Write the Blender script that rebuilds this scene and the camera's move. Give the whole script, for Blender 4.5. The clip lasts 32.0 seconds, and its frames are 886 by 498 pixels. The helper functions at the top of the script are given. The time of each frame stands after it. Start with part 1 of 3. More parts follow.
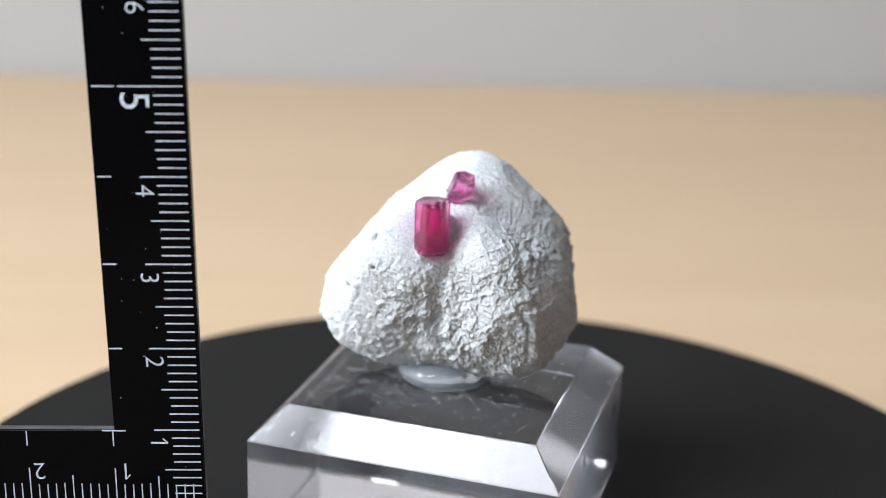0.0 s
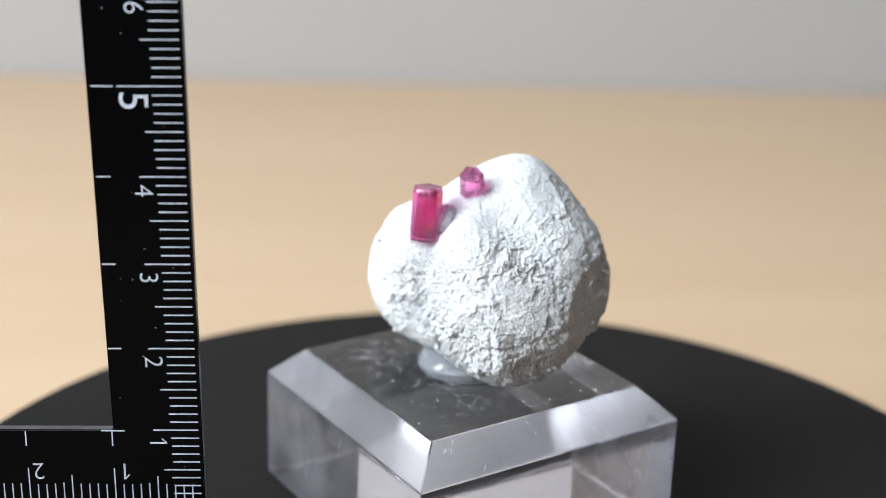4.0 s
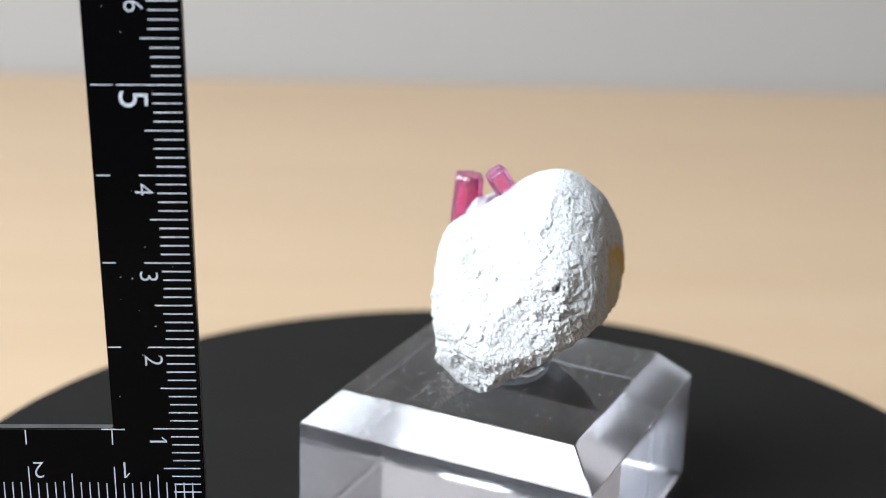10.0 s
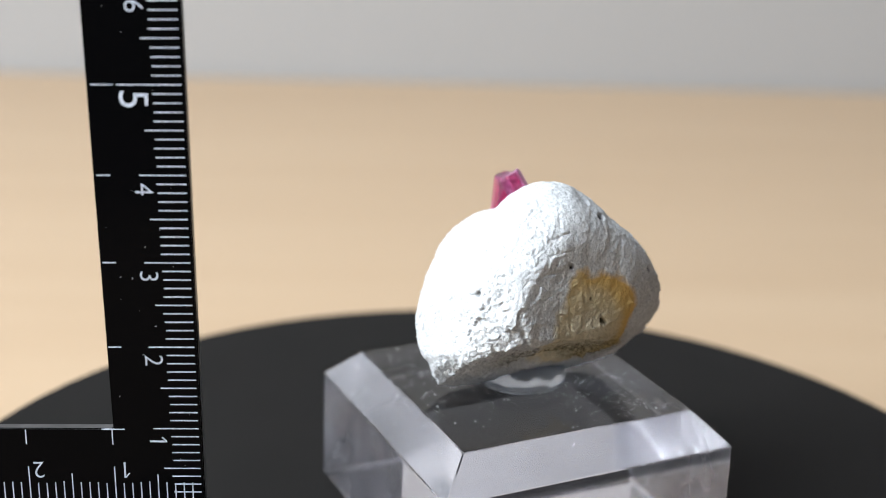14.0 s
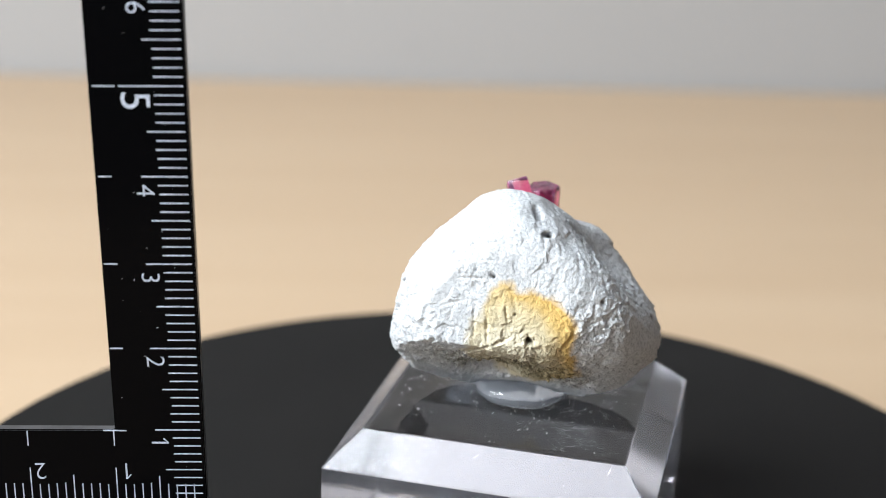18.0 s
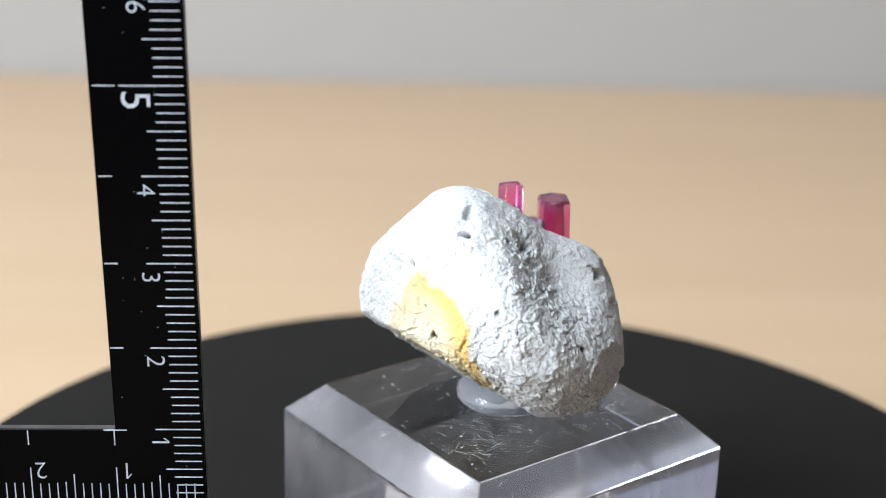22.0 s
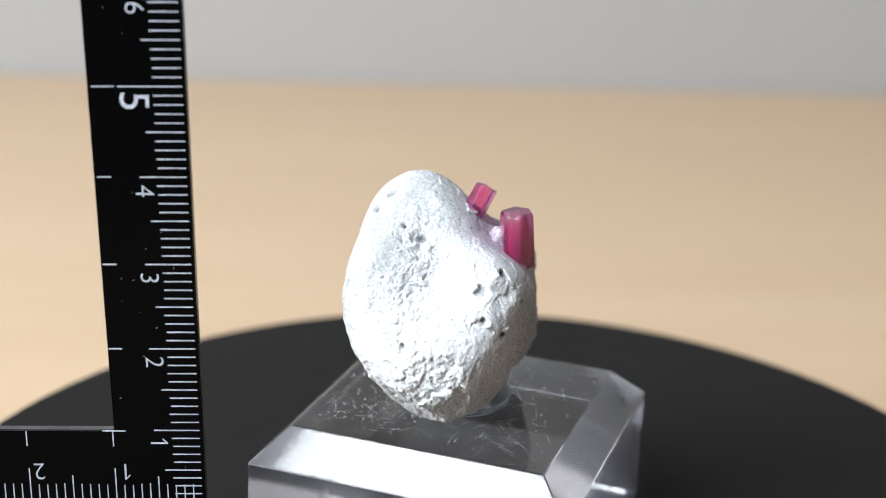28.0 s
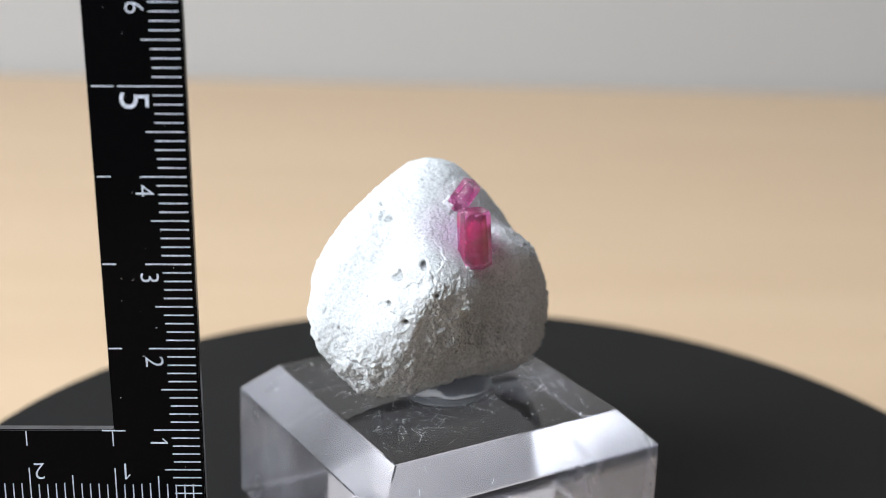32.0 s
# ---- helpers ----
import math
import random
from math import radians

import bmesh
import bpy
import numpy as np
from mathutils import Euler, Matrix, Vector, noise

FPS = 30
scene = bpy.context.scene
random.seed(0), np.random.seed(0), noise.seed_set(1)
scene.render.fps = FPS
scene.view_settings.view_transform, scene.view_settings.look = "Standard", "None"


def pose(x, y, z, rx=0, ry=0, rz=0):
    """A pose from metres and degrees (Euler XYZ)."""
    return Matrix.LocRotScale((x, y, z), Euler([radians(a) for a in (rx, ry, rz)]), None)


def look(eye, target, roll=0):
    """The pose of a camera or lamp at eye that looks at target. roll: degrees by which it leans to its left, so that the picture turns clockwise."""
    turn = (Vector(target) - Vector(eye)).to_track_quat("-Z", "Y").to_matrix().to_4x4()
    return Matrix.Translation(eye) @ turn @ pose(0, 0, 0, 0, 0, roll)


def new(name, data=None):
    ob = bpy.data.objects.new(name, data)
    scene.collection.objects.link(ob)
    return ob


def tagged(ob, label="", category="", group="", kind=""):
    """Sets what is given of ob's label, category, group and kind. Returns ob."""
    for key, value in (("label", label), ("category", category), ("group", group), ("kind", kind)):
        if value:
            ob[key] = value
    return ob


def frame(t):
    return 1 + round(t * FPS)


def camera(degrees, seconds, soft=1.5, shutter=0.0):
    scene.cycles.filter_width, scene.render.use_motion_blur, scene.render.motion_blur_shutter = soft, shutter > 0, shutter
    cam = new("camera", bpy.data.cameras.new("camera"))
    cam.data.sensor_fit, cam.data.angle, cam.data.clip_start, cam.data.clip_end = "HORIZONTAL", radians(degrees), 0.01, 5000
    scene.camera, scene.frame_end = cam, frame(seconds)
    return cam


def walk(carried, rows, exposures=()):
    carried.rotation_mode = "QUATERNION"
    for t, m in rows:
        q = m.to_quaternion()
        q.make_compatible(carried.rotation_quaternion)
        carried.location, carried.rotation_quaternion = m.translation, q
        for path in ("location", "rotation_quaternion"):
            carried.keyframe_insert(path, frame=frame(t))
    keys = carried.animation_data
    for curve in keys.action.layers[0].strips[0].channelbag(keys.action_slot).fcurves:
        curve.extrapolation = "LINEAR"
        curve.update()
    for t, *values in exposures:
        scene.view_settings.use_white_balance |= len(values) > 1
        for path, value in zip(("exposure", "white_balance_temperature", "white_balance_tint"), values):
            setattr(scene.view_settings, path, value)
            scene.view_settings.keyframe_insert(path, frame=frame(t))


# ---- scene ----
cam = camera(34.45, 32.0, soft=0.7)
cam.data.dof.use_dof = True
cam.data.dof.focus_distance = 0.1675
cam.data.dof.aperture_fstop = 17.0

# slight sway of the tripod: seconds and the three angles
SWAY = ((0, 70.725, -1.685, 2.481), (2, 70.725, -1.685, 2.481), (4, 70.726, -1.697, 2.448), (6, 70.726, -1.703, 2.43),
        (8, 70.717, -1.695, 2.452), (10, 70.674, -1.698, 2.445), (12, 70.68, -1.705, 2.423), (14, 70.668, -1.696, 2.451),
        (16, 70.695, -1.682, 2.49), (18, 70.718, -1.675, 2.511), (20, 70.713, -1.673, 2.517), (22, 70.701, -1.67, 2.525),
        (24, 70.713, -1.655, 2.567), (26, 70.725, -1.668, 2.531), (28, 70.735, -1.686, 2.477), (30, 70.737, -1.687, 2.475),
        (32, 70.725, -1.688, 2.472))
walk(cam, [(t, pose(0.0, -0.17107, 0.13014, rx, ry, rz)) for t, rx, ry, rz in SWAY])

# ---- light ----
world = bpy.data.worlds.new("world")
scene.world = world
world.use_nodes = True
sky = world.node_tree.nodes.new("ShaderNodeTexSky")
sky.sky_type = "NISHITA"
sky.sun_disc = False
sky.sun_elevation, sky.sun_rotation = radians(40), radians(250)
world.node_tree.links.new(sky.outputs["Color"], world.node_tree.nodes["Background"].inputs["Color"])
world.node_tree.nodes["Background"].inputs["Strength"].default_value = 0.05
scene.view_settings.exposure = 0.0


def window_light(name, x, y, z, target, wide, high, power, colour):
    data = bpy.data.lights.new(name, "AREA")
    data.shape, data.size, data.size_y, data.energy, data.color = "RECTANGLE", wide, high, power, colour
    ob = new(name, data)
    ob.matrix_world = look((x, y, z), target)
    return ob


# daylight in the window opening beside the desk; the second lamp is an added, unseen soft fill
window_light("window_light", -0.60, -0.32, 0.70, (0.4, -0.26, 0.33), 0.42, 0.98, 31.0, (0.86, 0.94, 1.0))
window_light("fill_light", -0.60, -1.06, 0.52, (0.4, -1.00, 0.45), 0.90, 0.60, 1.3, (0.84, 0.92, 1.0))


# ---- materials ----
def material(name, colour, rough=0.5, metal=0.0):
    mat = bpy.data.materials.new(name)
    mat.use_nodes = True
    b = mat.node_tree.nodes["Principled BSDF"]
    b.inputs["Base Color"].default_value = (*colour, 1)
    b.inputs["Roughness"].default_value = rough
    b.inputs["Metallic"].default_value = metal
    return mat


def node(mat, kind, **inputs):
    n = mat.node_tree.nodes.new(kind)
    for key, value in inputs.items():
        n.inputs[key.replace("_", " ")].default_value = value
    return n


def join(mat, a, out, b, into):
    mat.node_tree.links.new(a.outputs[out], b.inputs[into])


def shader(mat):
    return mat.node_tree.nodes["Principled BSDF"]


def ramp(mat, source, out, stops):
    n = mat.node_tree.nodes.new("ShaderNodeValToRGB")
    els = n.color_ramp.elements
    while len(els) < len(stops):
        els.new(0.5)
    for e, (at, colour) in zip(els, stops):
        e.position, e.color = at, (*colour, 1)
    join(mat, source, out, n, "Fac")
    return n


def mottle(mat, scale, dark, light, into="Base Color", detail=6.0, stretch=None):
    """Colour varied by a noise of that many features to the metre."""
    co = mat.node_tree.nodes.new("ShaderNodeTexCoord")
    n = node(mat, "ShaderNodeTexNoise", Scale=scale, Detail=detail)
    if stretch:
        m = node(mat, "ShaderNodeMapping", Scale=stretch)
        join(mat, co, "Object", m, "Vector")
        join(mat, m, "Vector", n, "Vector")
    else:
        join(mat, co, "Object", n, "Vector")
    r = ramp(mat, n, "Fac", ((0.3, dark), (0.7, light)))
    if into:
        join(mat, r, "Color", shader(mat), into)
    return n, r


def relief(mat, scale, strength, distance, detail=8.0, before=None):
    co = mat.node_tree.nodes.new("ShaderNodeTexCoord")
    n = node(mat, "ShaderNodeTexNoise", Scale=scale, Detail=detail)
    b = node(mat, "ShaderNodeBump", Strength=strength, Distance=distance)
    join(mat, co, "Object", n, "Vector")
    join(mat, n, "Fac", b, "Height")
    if before:
        join(mat, before, "Normal", b, "Normal")
    join(mat, b, "Normal", shader(mat), "Normal")
    return b


wood = material("desk_wood", (0.62, 0.43, 0.26), 0.45)
mottle(wood, 9.0, (0.512, 0.359, 0.228), (0.545, 0.391, 0.254), stretch=(0.5, 6.0, 1.0))
wall_white = material("wall_white", (0.30, 0.29, 0.32), 0.8)
mottle(wall_white, 3.0, (0.28, 0.27, 0.30), (0.32, 0.31, 0.34))
wall_paint = material("wall_paint", (0.42, 0.41, 0.42), 0.8)
mottle(wall_paint, 3.0, (0.385, 0.368, 0.358), (0.42, 0.402, 0.392))
relief(wall_paint, 300, 0.2, 0.001)
ceiling_paint = material("ceiling_paint", (0.50, 0.47, 0.52), 0.8)
floor_grey = material("floor_carpet", (0.2, 0.19, 0.2), 0.9)
mottle(floor_grey, 40.0, (0.16, 0.155, 0.165), (0.24, 0.23, 0.245))

platter_black = material("platter_black", (0.016, 0.015, 0.0145), 0.75)
shader(platter_black).inputs["Specular IOR Level"].default_value = 0.2
mottle(platter_black, 60.0, (0.0054, 0.0048, 0.0045), (0.0074, 0.0066, 0.0062))
relief(platter_black, 2500, 0.15, 0.0002)
plastic_black = material("plastic_black", (0.02, 0.02, 0.02), 0.4)
ruler_black = material("ruler_black", (0.0019, 0.0019, 0.0022), 0.12)
shader(ruler_black).inputs["Specular IOR Level"].default_value = 0.02
mottle(ruler_black, 300.0, (0.10, 0.10, 0.10), (0.20, 0.20, 0.20), into="Roughness")
ruler_edge = material("ruler_sawn_edge", (0.05, 0.05, 0.052), 0.3)
mottle(ruler_edge, 500.0, (0.02, 0.02, 0.021), (0.055, 0.055, 0.058))
ruler_white = material("ruler_white", (0.78, 0.79, 0.84), 0.5)
mottle(ruler_white, 2500.0, (0.30, 0.33, 0.40), (0.58, 0.62, 0.72))
steel = material("brushed_steel", (0.5, 0.5, 0.5), 0.35, 1.0)

acrylic = material("clear_acrylic", (0.96, 0.94, 1.0), 0.04)
mottle(acrylic, 40.0, (0.05, 0.05, 0.05), (0.09, 0.09, 0.09), into="Roughness")
mottle(acrylic, 120.0, (0.92, 0.92, 0.92), (0.99, 0.99, 0.99), into="Transmission Weight", detail=9.0)
shader(acrylic).inputs["IOR"].default_value = 1.49
acrylic_polished = material("acrylic_polished", (0.975, 0.965, 0.985), 0.02)
shader(acrylic_polished).inputs["Transmission Weight"].default_value = 1.0
shader(acrylic_polished).inputs["IOR"].default_value = 1.49
acrylic_sawn = material("acrylic_sawn", (0.95, 0.93, 1.0), 0.12)
mottle(acrylic_sawn, 150.0, (0.85, 0.85, 0.85), (0.89, 0.89, 0.89), into="Transmission Weight", detail=2.0)
shader(acrylic_sawn).inputs["IOR"].default_value = 1.49
mottle(acrylic_sawn, 60.0, (0.17, 0.17, 0.17), (0.22, 0.22, 0.22), into="Roughness")
dust_grey = material("dust_grey", (0.30, 0.30, 0.33), 0.8)
scratch_white = material("scratch_white", (0.8, 0.8, 0.83), 0.4)
gel = material("adhesive_gel", (0.86, 0.90, 0.97), 0.10)
shader(gel).inputs["Transmission Weight"].default_value = 0.82
shader(gel).inputs["IOR"].default_value = 1.42

rock_white = material("white_rhyolite", (0.76, 0.765, 0.77), 0.95)
shader(rock_white).inputs["Specular IOR Level"].default_value = 0.2


def rock_skin(mat):
    """White chalk, slightly blotched, with an ochre stain that is paler inside than along its rim."""
    tree = mat.node_tree
    co = tree.nodes.new("ShaderNodeTexCoord")
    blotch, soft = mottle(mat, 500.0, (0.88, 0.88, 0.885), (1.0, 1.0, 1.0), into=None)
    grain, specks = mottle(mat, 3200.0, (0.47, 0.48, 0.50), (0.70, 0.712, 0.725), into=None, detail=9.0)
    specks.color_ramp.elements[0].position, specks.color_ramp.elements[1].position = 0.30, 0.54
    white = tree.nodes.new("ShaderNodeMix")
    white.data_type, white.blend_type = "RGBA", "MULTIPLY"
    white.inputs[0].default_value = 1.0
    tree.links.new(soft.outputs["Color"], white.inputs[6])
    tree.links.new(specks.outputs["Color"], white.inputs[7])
    # ochre stain
    move = node(mat, "ShaderNodeMapping", Location=(0.0036, -0.0165, -0.0615))
    join(mat, co, "Object", move, "Vector")
    size = node(mat, "ShaderNodeMapping", Scale=(1 / 0.0072, 1 / 0.0102, 1 / 0.0104))
    join(mat, move, "Vector", size, "Vector")
    warp = node(mat, "ShaderNodeTexNoise", Scale=260.0, Detail=4.0)
    join(mat, co, "Object", warp, "Vector")
    far = tree.nodes.new("ShaderNodeVectorMath")
    far.operation = "LENGTH"
    join(mat, size, "Vector", far, "Vector")
    add = tree.nodes.new("ShaderNodeMath")
    add.operation = "MULTIPLY_ADD"
    join(mat, warp, "Fac", add, 0)
    add.inputs[1].default_value = 0.55
    join(mat, far, "Value", add, 2)
    part_way = node(mat, "ShaderNodeMath")
    lean = tree.nodes.new("ShaderNodeVectorMath")
    lean.operation = "SUBTRACT"
    join(mat, size, "Vector", lean, 0)
    lean.inputs[1].default_value = (0.35, 0.0, -0.40)
    off_core = tree.nodes.new("ShaderNodeVectorMath")
    off_core.operation = "LENGTH"
    join(mat, lean, "Vector", off_core, 0)
    part_way.operation = "MULTIPLY_ADD"
    join(mat, warp, "Fac", part_way, 0)
    part_way.inputs[1].default_value = 0.55
    join(mat, off_core, "Value", part_way, 2)
    part_less = node(mat, "ShaderNodeMath")
    part_less.operation = "MULTIPLY"
    join(mat, part_way, "Value", part_less, 0)
    part_less.inputs[1].default_value = 0.55
    tint = ramp(mat, part_less, "Value", ((0.56, (0.64, 0.58, 0.44)), (0.74, (0.65, 0.55, 0.35)), (0.88, (0.68, 0.47, 0.18)), (1.0, (0.70, 0.43, 0.12))))
    near = tree.nodes.new("ShaderNodeMapRange")
    near.inputs["From Min"].default_value, near.inputs["From Max"].default_value = 1.31, 1.20
    join(mat, add, "Value", near, "Value")
    mix = tree.nodes.new("ShaderNodeMix")
    mix.data_type = "RGBA"
    join(mat, near, "Result", mix, 0)
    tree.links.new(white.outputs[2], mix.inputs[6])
    tree.links.new(tint.outputs["Color"], mix.inputs[7])
    # dark grit with painted-in shade on the underside, dark pits, and a lavender bloom where the crystals grow
    specky = node(mat, "ShaderNodeTexNoise", Scale=1500.0, Detail=6.0, Roughness=0.7)
    join(mat, co, "Object", specky, "Vector")
    dirt_shade = ramp(mat, specky, "Fac", ((0.40, (0.20, 0.19, 0.16)), (0.50, (0.55, 0.53, 0.46)), (0.60, (0.84, 0.83, 0.80))))

    def layer(below, colour, amount):
        over = tree.nodes.new("ShaderNodeMix")
        over.data_type, over.blend_type = "RGBA", "MULTIPLY"
        tree.links.new(amount, over.inputs[0])
        tree.links.new(below, over.inputs[6])
        if isinstance(colour, tuple):
            over.inputs[7].default_value = (*colour, 1)
        else:
            tree.links.new(colour, over.inputs[7])
        return over.outputs[2]

    def value_of(name):
        at = tree.nodes.new("ShaderNodeAttribute")
        at.attribute_name = name
        return at.outputs["Fac"]

    skin = layer(mix.outputs[2], dirt_shade.outputs["Color"], value_of("grit_shade"))
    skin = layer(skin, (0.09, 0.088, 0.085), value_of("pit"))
    bloom_at = node(mat, "ShaderNodeVectorMath")
    bloom_at.operation = "DISTANCE"
    join(mat, co, "Object", bloom_at, 0)
    bloom_at.inputs[1].default_value = (-0.0072, -0.0012, 0.0748)
    bloom = tree.nodes.new("ShaderNodeMapRange")
    bloom.inputs["From Min"].default_value, bloom.inputs["From Max"].default_value = 0.0058, 0.0018
    join(mat, bloom_at, "Value", bloom, "Value")
    patchy = tree.nodes.new("ShaderNodeMath")
    patchy.operation = "MULTIPLY"
    join(mat, bloom, "Result", patchy, 0)
    join(mat, blotch, "Fac", patchy, 1)
    skin = layer(skin, (0.90, 0.62, 0.88), patchy.outputs["Value"])
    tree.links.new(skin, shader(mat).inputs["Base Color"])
    # grain everywhere, and sharp creases where the surface is broken
    first = relief(mat, 1500, 0.22, 0.0002, detail=10.0)
    second = relief(mat, 5000, 1.0, 0.00010, before=first)
    rough = tree.nodes.new("ShaderNodeAttribute")
    rough.attribute_name = "rough"
    bend = node(mat, "ShaderNodeTexNoise", Scale=500.0, Detail=4.0)
    join(mat, co, "Object", bend, "Vector")
    shove = tree.nodes.new("ShaderNodeVectorMath")
    shove.operation = "MULTIPLY_ADD"
    join(mat, bend, "Color", shove, 0)
    shove.inputs[1].default_value = (0.0004, 0.0004, 0.0004)
    join(mat, co, "Object", shove, 2)
    flake = node(mat, "ShaderNodeTexNoise", Scale=1700.0, Detail=7.0, Roughness=0.72)
    flake.noise_type = "RIDGED_MULTIFRACTAL"
    join(mat, shove, "Vector", flake, "Vector")
    ridge = node(mat, "ShaderNodeBump", Distance=0.00017)
    ridge.invert = True
    join(mat, flake, "Fac", ridge, "Height")
    join(mat, rough, "Fac", ridge, "Strength")
    join(mat, second, "Normal", ridge, "Normal")
    join(mat, ridge, "Normal", shader(mat), "Normal")


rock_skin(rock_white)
beryl = material("red_beryl", (0.75, 0.05, 0.28), 0.08)
shader(beryl).inputs["Transmission Weight"].default_value = 0.94
shader(beryl).inputs["IOR"].default_value = 1.57


def beryl_colour(mat):
    """Raspberry core clouded by veils along the column, paler at the free end and in streaks."""
    tree = mat.node_tree
    veil, shades = mottle(mat, 700.0, (0.86, 0.09, 0.40), (0.95, 0.32, 0.62), detail=9.0, stretch=(1.6, 1.6, 0.5), into=None)
    fleck = shades.color_ramp.elements.new(0.76)
    fleck.color = (0.97, 0.70, 0.84, 1)
    co = tree.nodes.new("ShaderNodeTexCoord")
    split = tree.nodes.new("ShaderNodeSeparateXYZ")
    join(mat, co, "Generated", split, "Vector")
    waver = tree.nodes.new("ShaderNodeMath")
    waver.operation = "MULTIPLY_ADD"
    join(mat, veil, "Fac", waver, 0)
    waver.inputs[1].default_value = 0.5
    join(mat, split, "Z", waver, 2)
    pale = tree.nodes.new("ShaderNodeMapRange")
    for key, value in (("From Min", 0.98), ("From Max", 1.32), ("To Max", 0.75)):
        pale.inputs[key].default_value = value
    join(mat, waver, "Value", pale, "Value")
    mix = tree.nodes.new("ShaderNodeMix")
    mix.data_type = "RGBA"
    join(mat, pale, "Result", mix, 0)
    tree.links.new(shades.outputs["Color"], mix.inputs[6])
    mix.inputs[7].default_value = (0.95, 0.55, 0.76, 1)
    tree.links.new(mix.outputs[2], shader(mat).inputs["Base Color"])


beryl_colour(beryl)
beryl_core = material("red_beryl_core", (0.55, 0.01, 0.12), 0.25)
shader(beryl_core).inputs["Transmission Weight"].default_value = 0.75
mottle(beryl_core, 1600.0, (0.85, 0.03, 0.32), (0.95, 0.15, 0.50), detail=8.0, stretch=(1.5, 1.5, 0.5))
mottle(beryl, 1800.0, (0.03, 0.03, 0.03), (0.25, 0.25, 0.25), into="Roughness")
relief(beryl, 1500, 0.3, 0.00010)


# ---- mesh helpers ----
def part(name, bm, mat, parent, label="", smooth=False):
    """One mesh object out of a bmesh, under a thing or a part."""
    mesh = bpy.data.meshes.new(name)
    bm.to_mesh(mesh)
    bm.free()
    return mesh_part(name, mesh, mat, parent, label, smooth)


def mesh_part(name, mesh, mat, parent, label="", smooth=False):
    if mat and not mesh.materials:
        mesh.materials.append(mat)
    if smooth:
        mesh.polygons.foreach_set("use_smooth", [True] * len(mesh.polygons))
    ob = new(name, mesh)
    ob.parent = parent
    if label:
        tagged(ob, label)
    return ob


def box(bm, x0, y0, z0, x1, y1, z1, bevel=0.0):
    m = Matrix.Translation(((x0 + x1) / 2, (y0 + y1) / 2, (z0 + z1) / 2)) @ Matrix.Diagonal((x1 - x0, y1 - y0, z1 - z0, 1))
    made = bmesh.ops.create_cube(bm, size=1.0, matrix=m)
    if bevel:
        edges = list({e for v in made["verts"] for e in v.link_edges})
        bmesh.ops.bevel(bm, geom=edges, offset=bevel, segments=2, profile=0.6, affect="EDGES")
    return bm


def boxed(*a, **k):
    return box(bmesh.new(), *a, **k)


def lathe(bm, profile, steps=96):
    """A turned body from (radius, height) pairs, from the axis below to the axis above."""
    rings = []
    for r, z in profile:
        if r < 1e-6:
            rings.append([bm.verts.new((0, 0, z))])
        else:
            rings.append([bm.verts.new((r * math.cos(2 * math.pi * i / steps), r * math.sin(2 * math.pi * i / steps), z)) for i in range(steps)])
    for a, b in zip(rings, rings[1:]):
        for i in range(steps):
            j = (i + 1) % steps
            if len(a) == 1:
                bm.faces.new((a[0], b[j], b[i]))
            elif len(b) == 1:
                bm.faces.new((a[i], a[j], b[0]))
            else:
                bm.faces.new((a[i], a[j], b[j], b[i]))
    return bm


def prism(bm, outline, z0, z1):
    """A solid over an outline (counter-clockwise seen from above)."""
    low = [bm.verts.new((x, y, z0)) for x, y in outline]
    high = [bm.verts.new((x, y, z1)) for x, y in outline]
    bm.faces.new(low[::-1])
    bm.faces.new(high)
    n = len(outline)
    for i in range(n):
        j = (i + 1) % n
        bm.faces.new((low[i], low[j], high[j], high[i]))
    return bm


# ---- the room ----
BACK, SKEW = 0.412, 3.6


def room():
    """Walls, floor and ceiling round the desk; the wall beside it has the window."""
    def wall(name, mat, label, *b):
        return tagged(part(name, boxed(*b), mat, None), label, "wall", kind="structure")
    x0, x1, y0, y1, z0, z1 = -0.66, 3.0, -3.4, 0.66, -0.74, 1.80
    tagged(part("floor", boxed(x0 - 0.1, y0 - 0.1, z0 - 0.1, x1 + 0.1, y1 + 0.1, z0), floor_grey, None), "plain grey carpet floor", "floor", kind="structure")
    tagged(part("ceiling", boxed(x0 - 0.1, y0 - 0.1, z1, x1 + 0.1, y1 + 0.1, z1 + 0.1), ceiling_paint, None), "pale grey painted ceiling", "ceiling", kind="structure")
    north = wall("wall_north", wall_paint, "plain grey painted wall behind the desk", x0 - 0.1, 0.0, z0, x1 + 0.1, 0.1, z1)
    north.matrix_world = pose(0, BACK, 0, 0, 0, SKEW)
    wall("wall_south", wall_white, "plain grey painted wall", x0 - 0.1, y0 - 0.1, z0, x1 + 0.1, y0, z1)
    wall("wall_east", wall_paint, "plain grey painted wall", x1, y0, z0, x1 + 0.1, y1, z1)
    bm = boxed(x0 - 0.1, y0, z0, x0, -1.80, z1)
    box(bm, x0 - 0.1, 0.16, z0, x0, y1, z1)
    box(bm, x0 - 0.1, -0.56, z0, x0, -0.53, z1)
    box(bm, x0 - 0.1, -1.80, z0, x0, 0.16, 0.14)
    box(bm, x0 - 0.1, -1.80, 1.34, x0, 0.16, z1)
    tagged(part("wall_west", bm, wall_paint, None), "plain light grey wall with two window openings", "wall", kind="structure")


